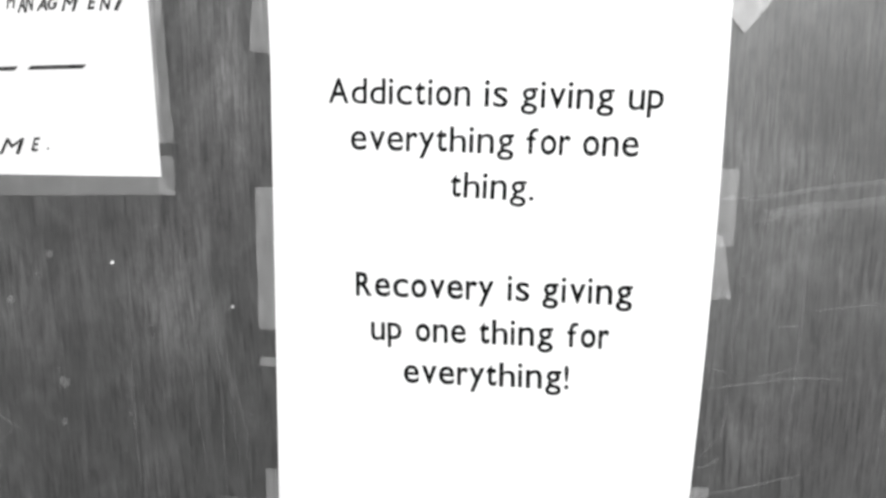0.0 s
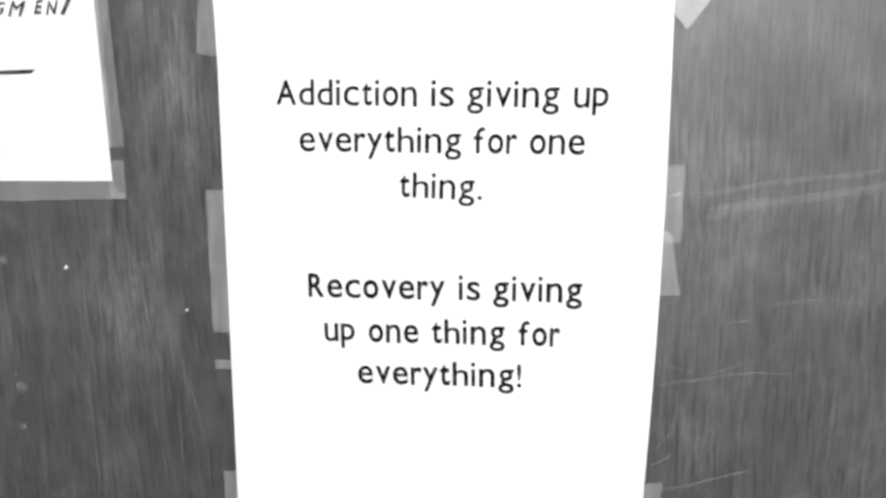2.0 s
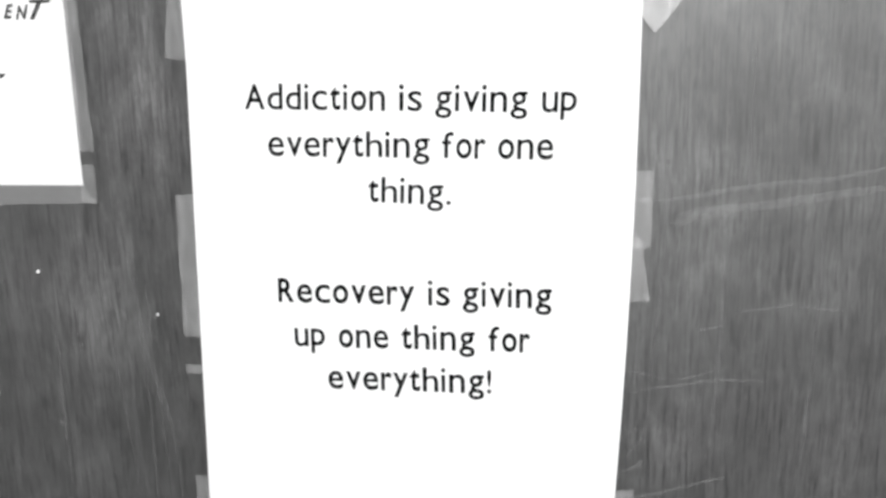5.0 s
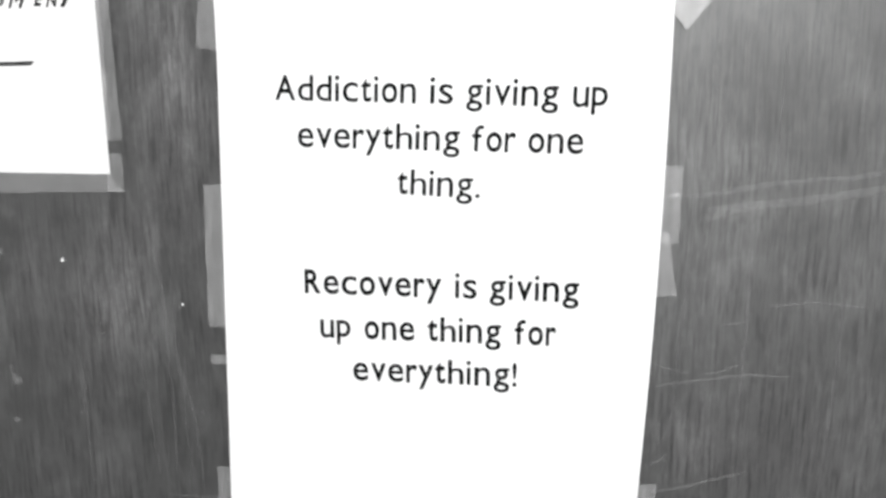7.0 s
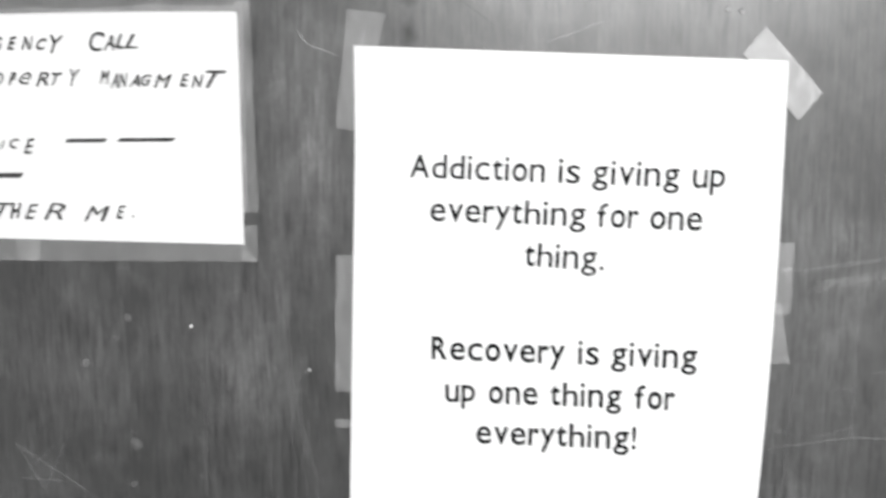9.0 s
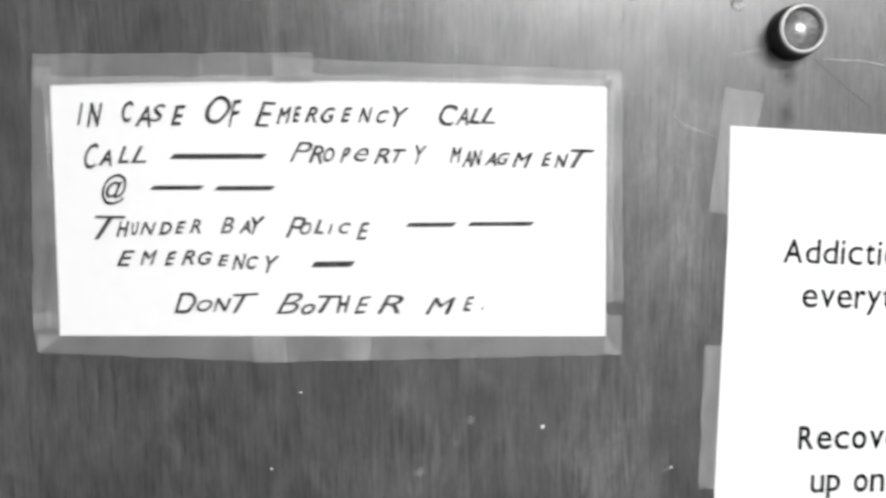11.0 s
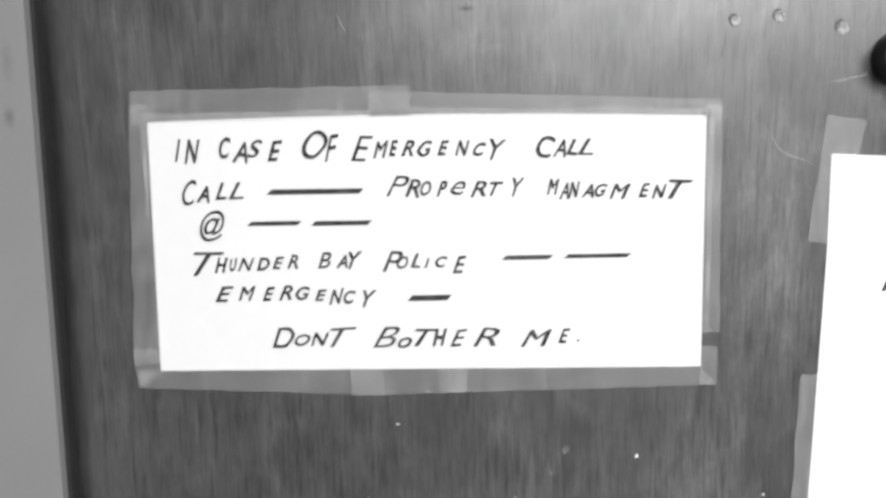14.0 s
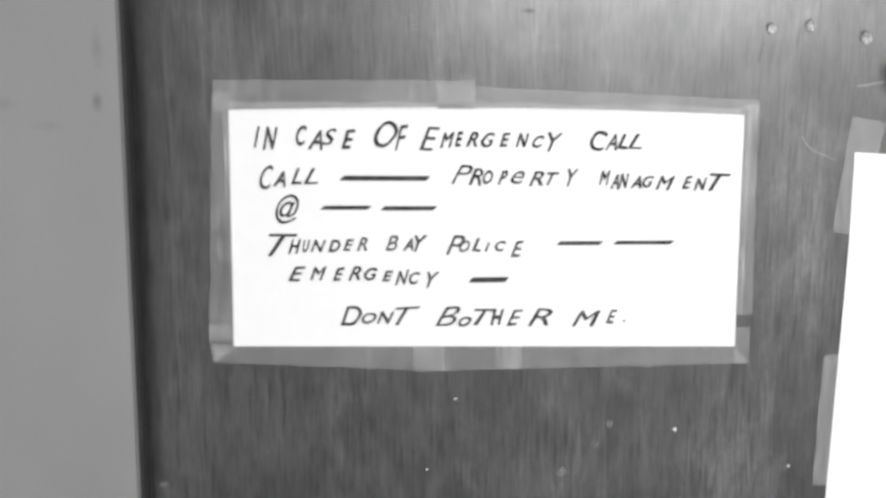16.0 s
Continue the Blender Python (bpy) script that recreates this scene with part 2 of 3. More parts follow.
def patch(corners, nu, nv, thick, depth, edge=None):
    """A thin sheet between four corners (top left, top right, bottom right, bottom left; millimetres on the door).
    depth(u, v): how far its front stands off the door, in metres; edge(u, v): sideways shift in millimetres."""
    tl, tr, br, bl = (Vector(c) for c in corners)
    bm = bmesh.new()
    front, back = [], []
    for j in range(nv + 1):
        for i in range(nu + 1):
            u, v = i / nu, j / nv
            p = (tl * (1 - u) + tr * u) * (1 - v) + (bl * (1 - u) + br * u) * v
            if edge:
                p = p + Vector(edge(u, v))
            d = depth(u, v)
            front.append(bm.verts.new((p.x / 1000, -d, p.y / 1000)))
            back.append(bm.verts.new((p.x / 1000, -d + thick, p.y / 1000)))
    w = nu + 1
    for j in range(nv):
        for i in range(nu):
            a = j * w + i
            q = (a, a + 1, a + w + 1, a + w)
            bm.faces.new([front[k] for k in q])
            bm.faces.new([back[k] for k in reversed(q)])
    rim = [i for i in range(nu)] + [j * w + nu for j in range(nv)] + [nv * w + i for i in range(nu, 0, -1)] + [j * w for j in range(nv, 0, -1)]
    for a, b in zip(rim, rim[1:] + rim[:1]):
        f = bm.faces.new((front[a], front[b], back[b], back[a]))
        for e in f.edges:
            e.smooth = False
    return bm


def tape(corners, layer, mat, label, group, crumple=0.15, seed=0, off=(0.0008, 0.0008, 0.0008, 0.0008)):
    """A strip of tape with its toothed ends and small wrinkles; its corners in millimetres on the door."""
    tl, tr, br, bl = (Vector(c) for c in corners)
    long_u = (tr - tl).length > (bl - tl).length
    length, across = ((tr - tl).length, (bl - tl).length) if long_u else ((bl - tl).length, (tr - tl).length)
    n_long, n_short = max(8, min(90, int(length / 2.2))), max(8, min(24, int(across / 0.8)))
    nu, nv = (n_long, n_short) if long_u else (n_short, n_long)

    def depth(u, v):
        q = Vector((u * nu * 0.35, v * nv * 0.35, seed * 7.3))
        ground = (off[0] * (1 - u) + off[1] * u) * (1 - v) + (off[3] * (1 - u) + off[2] * u) * v
        return ground + 0.00012 * layer + 0.001 * crumple * max(0.0, noise.noise(q) + 0.6 * noise.noise(q * 2.7))

    def teeth(u, v):
        along, side = (u, v) if long_u else (v, u)
        k = round(side * n_short)
        shift = (0.35 if k % 2 else -0.35) + 0.5 * noise.noise(Vector((side * 6, along * 3, seed)))
        end = 1.0 if along < 0.001 or along > 0.999 else 0.0
        wave = 0.5 * noise.noise(Vector((along * length / 14, side * 2, seed + 3.1)))
        axis = (tr - tl).normalized() if long_u else (bl - tl).normalized()
        cross = Vector((-axis.y, axis.x))
        return axis * (shift * end) + cross * wave

    ob = part("tape_strip", patch(corners, nu, nv, 0.00012, depth, teeth), mat, smooth=True)
    return tagged(ob, label, "tape", group)


def ribbon(points, width, lift=0.0004, ends=0.25, seed=0, steps=10):
    """A fine uneven mark along a line of points (millimetres on the door), with tapered ends."""
    pts = [Vector(p) for p in points]
    path = []
    for k in range(len(pts) - 1):
        p0, p1, p2, p3 = pts[max(k - 1, 0)], pts[k], pts[k + 1], pts[min(k + 2, len(pts) - 1)]
        for s in range(steps):
            f = s / steps
            path.append(0.5 * (2 * p1 + (p2 - p0) * f + (2 * p0 - 5 * p1 + 4 * p2 - p3) * f * f + (3 * p1 - p0 - 3 * p2 + p3) * f ** 3))
    path.append(pts[-1])
    bm = bmesh.new()
    rows = []
    for i, p in enumerate(path):
        along = (path[min(i + 1, len(path) - 1)] - path[max(i - 1, 0)]).normalized()
        cross = Vector((-along.y, along.x))
        f = i / (len(path) - 1)
        w = width * min(1, ends + (1 - ends) * 4 * f, ends + (1 - ends) * 4 * (1 - f)) * (0.75 + 0.5 * abs(noise.noise(Vector((i * 0.6, seed, 0)))))
        p = p + cross * 0.4 * noise.noise(Vector((i * 0.3, seed, 5)))
        rows.append([bm.verts.new(((p.x + cross.x * w * s) / 1000, -y, (p.y + cross.y * w * s) / 1000)) for s, y in ((-0.5, 0.00005), (-0.3, lift), (0.3, lift), (0.5, 0.00005))])
    for a, b in zip(rows, rows[1:]):
        for k in range(3):
            bm.faces.new((a[k], a[k + 1], b[k + 1], b[k]))
    return bm


def fleck(x, z, size, seed, tall=1.0, lift=0.0006):
    """A small ragged chip stuck to the door."""
    bm = bmesh.new()
    top = bm.verts.new((x / 1000, -lift, z / 1000))
    n = 9
    rim, foot = [], []
    for i in range(n):
        a = 2 * math.pi * i / n
        r = size / 2 * (0.75 + 0.6 * noise.noise(Vector((math.cos(a) * 1.7, math.sin(a) * 1.7, seed * 3.7))))
        rim.append(bm.verts.new(((x + r * math.cos(a)) / 1000, -lift * 0.75, (z + r * tall * math.sin(a)) / 1000)))
        foot.append(bm.verts.new(((x + 1.15 * r * math.cos(a)) / 1000, 0.0002, (z + 1.15 * r * tall * math.sin(a)) / 1000)))
    for i in range(n):
        k = (i + 1) % n
        bm.faces.new((top, rim[i], rim[k]))
        bm.faces.new((rim[i], foot[i], foot[k], rim[k]))
    return bm


def glyphs(text, shear=0.0, thin=0.0, spacing=1.0):
    """Lettering in the built-in font as flat faces: points and polygons, one unit high."""
    cu = bpy.data.curves.new("lettering", "FONT")
    cu.body, cu.size, cu.shear, cu.offset, cu.space_character = text, 1.0, shear, thin, spacing
    cu.resolution_u, cu.fill_mode = 6, "FRONT"
    ob = bpy.data.objects.new("lettering", cu)
    scene.collection.objects.link(ob)
    bpy.context.view_layer.update()
    me = bpy.data.meshes.new_from_object(ob.evaluated_get(bpy.context.evaluated_depsgraph_get()))
    pts = [Vector((v.co.x, v.co.y)) for v in me.vertices]
    faces = [tuple(p.vertices) for p in me.polygons]
    bpy.data.objects.remove(ob)
    bpy.data.curves.remove(cu)
    bpy.data.meshes.remove(me)
    return pts, faces


def raised(bm, pts, faces, depth, thick=0.00006):
    """Adds flat lettering (points in metres on the door) as a skin of ink; depth(x, z) is the sheet's front."""
    front = [bm.verts.new((p.x, -(depth(p.x, p.y) + thick), p.y)) for p in pts]
    for f in faces:
        if len(set(f)) > 2:
            bm.faces.new([front[k] for k in f])


# ---------------------------------------------------------------- the corridor round the door
FLOOR_Z, CEIL_Z, ROOM_L, ROOM_R, ROOM_B = 0.0, 2.45, -1.6, 1.5, -2.0
DOOR_L, DOOR_R, DOOR_T = -0.4753, 0.337, 2.03
FRAME_W = 0.11

tagged(part("floor", box(ROOM_L, ROOM_R, ROOM_B, 0.15, -0.1, FLOOR_Z), floor_lino), "grey linoleum corridor floor", "floor", kind="structure")
tagged(part("ceiling", box(ROOM_L, ROOM_R, ROOM_B, 0.15, CEIL_Z, CEIL_Z + 0.1), ceiling_paint), "plain white painted corridor ceiling", "ceiling", kind="structure")
north = thing("wall_north", "plain painted corridor wall around the door", "wall", kind="structure")
part("wall_panel", box(ROOM_L, DOOR_L - FRAME_W, 0.0, 0.12, FLOOR_Z, CEIL_Z), wall_paint, north)
part("wall_panel", box(DOOR_R + FRAME_W, ROOM_R, 0.0, 0.12, FLOOR_Z, CEIL_Z), wall_paint, north)
part("wall_panel", box(DOOR_L - FRAME_W, DOOR_R + FRAME_W, 0.0, 0.12, DOOR_T + FRAME_W, CEIL_Z), wall_paint, north)
tagged(part("wall_south", box(ROOM_L, ROOM_R, ROOM_B - 0.1, ROOM_B, FLOOR_Z, CEIL_Z), wall_paint), "plain painted corridor wall", "wall", kind="structure")
tagged(part("wall_west", box(ROOM_L - 0.1, ROOM_L, ROOM_B, 0.15, FLOOR_Z, CEIL_Z), wall_paint), "plain painted corridor end wall", "wall", kind="structure")
tagged(part("wall_east", box(ROOM_R, ROOM_R + 0.1, ROOM_B, 0.15, FLOOR_Z, CEIL_Z), wall_paint), "plain painted corridor end wall", "wall", kind="structure")

door_frame = thing("door_frame", "smooth grey painted metal door frame with scuffs", "door frame", kind="structure")
part("jamb", box(DOOR_L - FRAME_W, DOOR_L - 0.0014, -0.0015, 0.125, FLOOR_Z, DOOR_T + FRAME_W), paint, door_frame)
part("jamb", box(DOOR_R + 0.003, DOOR_R + FRAME_W, -0.0015, 0.125, FLOOR_Z, DOOR_T + FRAME_W), paint, door_frame)
part("head", box(DOOR_L - 0.0014, DOOR_R + 0.003, -0.0015, 0.125, DOOR_T + 0.003, DOOR_T + FRAME_W, 0.0015), paint, door_frame)
# near-black strip painted in for the shade between jamb and door
part("gap_shade", box(DOOR_L - 0.0014, DOOR_L + 0.0006, 0.0030, 0.046, FLOOR_Z + 0.002, DOOR_T), shade_dark, door_frame, "thin dark strip standing in for shade in the gap")
# added backing, out of sight, so the gap stays dark
part("gap_backing", box(DOOR_L - 0.0014, DOOR_R + 0.003, 0.046, 0.12, FLOOR_Z + 0.002, DOOR_T + 0.002), shade_dark, door_frame, "unseen dark backing that keeps the door gap dark")

fixture = thing("ceiling_light", "long white ceiling light above the corridor", "light", place=(0.47, -1.35, 2.45))
part("housing", box(-0.23, 1.17, -1.53, -1.17, 2.415, 2.452, 0.006), lamp_metal, fixture)

# ---------------------------------------------------------------- the door with its viewer and wear
door = thing("door_1", "dark wood veneer door, scratched and worn, closed", "door", kind="structure")
slab = bmesh.new()
outline = [(DOOR_L + 0.0007, 0.044), (DOOR_L + 0.0007, 0.0090)]
outline += [(DOOR_L + 0.0007 + 0.020 * a / 10, 0.0090 * (1 - a / 10) ** 2) for a in range(1, 11)]
outline += [(DOOR_R - 0.002, 0.0), (DOOR_R, 0.002), (DOOR_R, 0.044)]
foot_ring = [slab.verts.new((x, y, 0.008)) for x, y in outline]
head_ring = [slab.verts.new((x, y, DOOR_T)) for x, y in outline]
slab.faces.new(foot_ring)
slab.faces.new(head_ring)
for k in range(len(outline)):
    n = (k + 1) % len(outline)
    slab.faces.new((foot_ring[k], foot_ring[n], head_ring[n], head_ring[k]))
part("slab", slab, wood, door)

PEEP = (-0.0668, 1.5515)
viewer = new("door_viewer")
viewer.parent = door
viewer["label"] = "round chrome door viewer, its side wall coloured dark for shade"
# side wall coloured near black for the dark floor its metal would mirror
part("collar", lathe([(0.0133, 0.0), (0.0134, 0.001), (0.0126, 0.0074), (0.0121, 0.0082), (0.0104, 0.0080), (0.0101, 0.0030)], *PEEP), shaded_metal, viewer, smooth=True)
part("bezel", lathe([(0.0112, 0.0080), (0.0121, 0.0083), (0.0123, 0.0090), (0.0118, 0.0097), (0.0107, 0.0099), (0.0099, 0.0095), (0.0096, 0.0085), (0.0095, 0.0060)], *PEEP, closed=False), chrome, viewer, smooth=True)
part("cup", lathe([(0.0099, 0.0078), (0.0092, 0.0066), (0.0078, 0.0056), (0.0060, 0.0050), (0.0044, 0.0048), (0.0040, 0.0044)], *PEEP), steel_dull, viewer, "dull metal bowl", smooth=True)
part("lens_ring", lathe([(0.0038, 0.0046), (0.0037, 0.0056), (0.0033, 0.0059), (0.0029, 0.0055)], *PEEP, closed=False), chrome, viewer, smooth=True)
part("lens", lathe([(0.0031, 0.0046), (0.0030, 0.0054), (0.0024, 0.0058), (0.0014, 0.0061), (0.0005, 0.0062)], *PEEP), lens_glass, viewer, "dark glass lens", smooth=True)

# old screw holes, filled and dented
for x, z, r in ((-148, 1569, 2.6), (-126.5, 1571, 2.8), (-95, 1565.5, 3.2), (93, 1520, 1.2), (100, 1519, 1.2)):
    q = r / 1000
    # dark disc, shifted up and left, stands in for the shadow in the dent
    part("hole_shade", lathe([(q * 0.95, 0.00005), (q * 0.9, 0.0002), (q * 0.4, 0.0002)], (x - 0.35 * r) / 1000, (z + 0.45 * r) / 1000, 18), mark_dark, door, "shade painted dark at the upper left of an old screw hole")
    part("hole_filler", lathe([(q, 0.00005), (q * 0.9, 0.0006), (q * 0.7, 0.0008), (q * 0.45, 0.0005), (q * 0.2, 0.0004)], x / 1000, z / 1000, 18), filler, door, "pale filler in an old screw hole", smooth=True)

SCRATCHES = (
    ("light", 0.9, "-129,1516 -122,1507 -106,1501"), ("light", 1.1, "-51,1539 -27,1538 -10,1534"), ("light", 0.9, "1,1505 34,1516"),
    ("light", 0.9, "-101,1540 -80,1544"), ("dark", 0.6, "-55,1539 -24,1515"), ("dark", 1.2, "-16,1531 -9,1528"), ("dark", 1.0, "-154,1552 -152,1566"),
    ("soft", 3.0, "125,1388 147,1390 163,1393 190,1396 208,1397 221,1400 240,1403"), ("soft", 4.8, "140,1382 155,1384 181,1386 203,1389 222,1392 240,1394"),
    ("soft", 5.0, "138,1377 150,1381 166,1383"), ("light", 2.0, "124,1388.5 129,1389.5"),
    ("mid", 0.7, "169,1335 184,1337 197,1339"), ("mid", 0.8, "197,1338 217,1336"), ("mid", 0.9, "152,1326 164,1328"), ("mid", 0.9, "120,1294 144,1298 163,1301 186,1301"),
    ("mid", 0.8, "144,1301 153,1303 162,1307"), ("mid", 0.7, "121,1305 130,1303 138,1301"), ("mid", 0.8, "118,1252 124,1254 129,1259"), ("mid", 0.7, "183,1237 196,1239"), ("soft", 0.8, "120,1268 123,1274 129,1272 124,1264 119,1258"),
    ("soft", 0.8, "120,1252 128,1256 124,1248"), ("mid", 1.1, "116,1237 133,1240 152,1246 168,1251"), ("mid", 0.8, "-141,1221.5 -106,1221.5"),
    ("mid", 0.9, "-299,1283 -258,1257"), ("mid", 0.7, "-297,1264 -266,1292"), ("mid", 0.9, "-297,1263 -269,1262"),
    ("mid", 0.9, "-299,1284 -283,1256"), ("mid", 0.7, "-266,1292 -283,1256"), ("ray", 3.1, "140,1500 137,1468 136,1428 136,1374"), ("ray", 2.7, "135,1352 132,1312 129,1265"), ("ray", 2.2, "163,1363 163,1330 162,1284"), ("ray", 2.7, "211,1490 209,1469 208,1426 205,1395"), ("ray", 2.7, "207,1390 206,1320 204,1262"), ("ray", 2.0, "173,1457 173,1427 173,1366"),
    ("ray", 2.5, "-185,1324 -185,1298 -186,1269 -185,1225"), ("ray", 3.1, "-138,1362 -137,1352 -133,1312 -122,1268 -119,1225"), ("ray", 2.0, "-130,1352 -130,1312 -127,1267 -126,1225"), ("ray", 2.4, "-135,1340 -135,1312 -134,1274 -134,1227"), ("ray", 1.7, "-152,1315 -149,1280 -144,1230"),
    ("soft", 1.0, "-101,1535 -96,1560 -98,1590"),
    ("light", 0.7, "-337,1572 -333,1564"),
)
for k, (kind, width, text) in enumerate(SCRATCHES):
    line = [tuple(float(c) for c in p.split(",")) for p in text.split()]
    part("scratch", ribbon(line, width * {"mid": 1.35, "light": 1.3}.get(kind, 1.0), seed=k), {"light": mark_light, "mid": mark_mid, "soft": mark_soft, "dark": mark_dark, "ray": mark_ray}[kind], door, smooth=True)

# chips of old paint and dirt
for k, (x, z, size) in enumerate(((-191.5, 1354.3, 2.4), (-329.5, 1311.5, 1.6), (-328, 1336.5, 1.3), (-313, 1375, 1.3), (-124.5, 1331, 1.3))):
    part("paint_chip", fleck(x, z, size, k), chip, door)
for k, (x, z, size, tall) in enumerate(((-172, 1320, 2, 1), (-171, 1314, 2.4, 1), (-188, 1268, 2.4, 1), (-263, 1254, 2.2, 1), (-117, 1271, 1.6, 1), (-254, 1332, 8.0, 0.8), (-226, 1286, 7.5, 1.1), (-229, 1293, 3, 1), (-229, 1262, 4, 1), (-229, 1359, 5.5, 1), (-236, 1347, 4, 0.6), (-213, 1349, 2, 1), (-126, 1330, 4, 0.5), (-464, 1333, 5, 0.7), (-254, 1333.5, 3, 1), (-253, 1332, 2.2, 1))):
    part("paint_chip", fleck(x, z, size, 20 + k, tall, 0.0004), chip_dull, door, "dull smeared paint")

# ---------------------------------------------------------------- the printed sheet
def slip(u, v):
    """Stand-off of the printed sheet, a little buckled between its tapes."""
    bow = math.sin(math.pi * min(1, v * 1.05))
    return 0.0003 + 0.0018 * bow * u ** 3 + 0.0001 * (1 + math.sin(5 * v + 3 * u))


A_TL, A_TR, A_BR, A_BL = (-97.4, 1505.9), (123.4, 1494.4), (113.2, 1203.0), (-105.0, 1214.0)
printed = thing("printed_sheet", "white paper sheet with printed recovery quote, taped up", "paper sign", place=(0.01, -0.001, 1.36))


def swell(u, v):
    """The sheet's sides are not quite straight: damp has let them bulge a little."""
    return (1.3 * (1 - u) * min(1, 6 * v) + 2.0 * u * math.sin(math.pi * v), 0.0)


part("sheet", patch((A_TL, A_TR, A_BR, A_BL), 30, 40, 0.0001, slip, swell), paper_white, printed, smooth=True)


def slip_at(x, z):
    v = (1.5 - z) / 0.29
    u = (x + 0.0975 + 0.009 * v) / 0.2195
    return slip(min(1, max(0, u)), min(1, max(0, v + 0.042 * u)))


# each line: its first and last foot (millimetres on the door), and its words with their share of the line
LINES = (
    ((-68.1, 1436.8), (94.2, 1430.4), (("Addiction", 0, 0.438), ("is", 0.480, 0.550), ("giving", 0.589, 0.860), ("up", 0.901, 1)), 0.0123, 0.094),
    ((-57.6, 1413.6), (84.2, 1408.9), (("everything", 0.002, 0.578), ("for", 0.619, 0.770), ("one", 0.811, 0.995)), 0.0123, 0.094),
    ((-7.2, 1389.8), (34.3, 1387.8), (("thing.", 0, 1),), 0.0124, 0.094),
    ((-56.7, 1338.5), (83.2, 1336.4), (("Recovery", 0, 0.512), ("is", 0.560, 0.640), ("giving", 0.685, 1)), 0.0127, 0.108),
    ((-49.2, 1314.9), (72.7, 1313.8), (("up", 0, 0.134), ("one", 0.194, 0.409), ("thing", 0.464, 0.773), ("for", 0.828, 1)), 0.0127, 0.108),
    ((-32.2, 1292.2), (53.2, 1291.6), (("everything!", 0, 1),), 0.0127, 0.108),
)
# plain sign letters: widths, and the heights of foot and head, as shares of a capital's height
WIDE = {"i": 0.19, "t": 0.45, "r": 0.48, "f": 0.50, ".": 0.20, "!": 0.19, "A": 0.88, "R": 0.70, "s": 0.55, "v": 0.65, "y": 0.65}
GAP = {"r": 0.03, "y": 0.05, "v": 0.08, "t": 0.10, "i": 0.14, "n": 0.13, "d": 0.13}
TALL = {"g": (-0.27, 0.77), "p": (-0.28, 0.77), "y": (-0.28, 0.77), "t": (0, 0.93), "d": (0, 1.02), "h": (0, 1.02), "f": (0, 1.02), "i": (0, 1.02), ".": (0, 0.17), "A": (0, 1), "R": (0, 1), "!": (0, 1)}
for a, b, words, cap, stroke in LINES:
    start, run = Vector(a) / 1000, (Vector(b) - Vector(a)) / 1000
    rise = Vector((-run.y, run.x)).normalized() * cap
    for text, f0, f1 in words:
        total = sum(WIDE.get(ch, 0.66) + GAP.get(ch, 0.11) for ch in text) - GAP.get(text[-1], 0.11)
        edge = 0.0
        for ch in text:
            bare, _ = glyphs(ch)
            stretch = WIDE.get(ch, 0.66) * 0.7 / max(0.05, max(p.x for p in bare) - min(p.x for p in bare))
            pts, faces = glyphs(ch, thin=0.01 if ch in "i.!" else min(0.042, max(0.003, (stroke / stretch - 0.066) / 2)))
            x0, x1, y0, y1 = min(p.x for p in pts), max(p.x for p in pts), min(p.y for p in pts), max(p.y for p in pts)
            wide, (low, high) = WIDE.get(ch, 0.66), TALL.get(ch, (-0.015, 0.77))
            placed = []
            for p in pts:
                along = (edge + wide * (p.x - x0) / (x1 - x0)) / total
                placed.append(start + run * (f0 + (f1 - f0) * along) + rise * (low + (high - low) * (p.y - y0) / (y1 - y0)))
            bm = bmesh.new()
            raised(bm, placed, faces, slip_at)
            part("printed_letter", bm, ink_print, printed)
            edge += wide + GAP.get(ch, 0.11)

# ---------------------------------------------------------------- the handwritten sheet
def flat(u, v):
    return 0.0004 + 0.0004 * math.sin(math.pi * u) * math.sin(math.pi * v)


def cut(u, v):
    return (0.0, 2.2 * math.sin(math.pi * u) * (1 - v))


note = thing("handwritten_sheet", "white paper strip with handwritten emergency note, taped up", "paper sign", place=(-0.293, -0.001, 1.465))
part("sheet", patch(((-425.9, 1523.9), (-160.7, 1524.9), (-159.8, 1400.4), (-426.6, 1405.4)), 30, 14, 0.0001, flat, cut), paper_white, note, smooth=True)

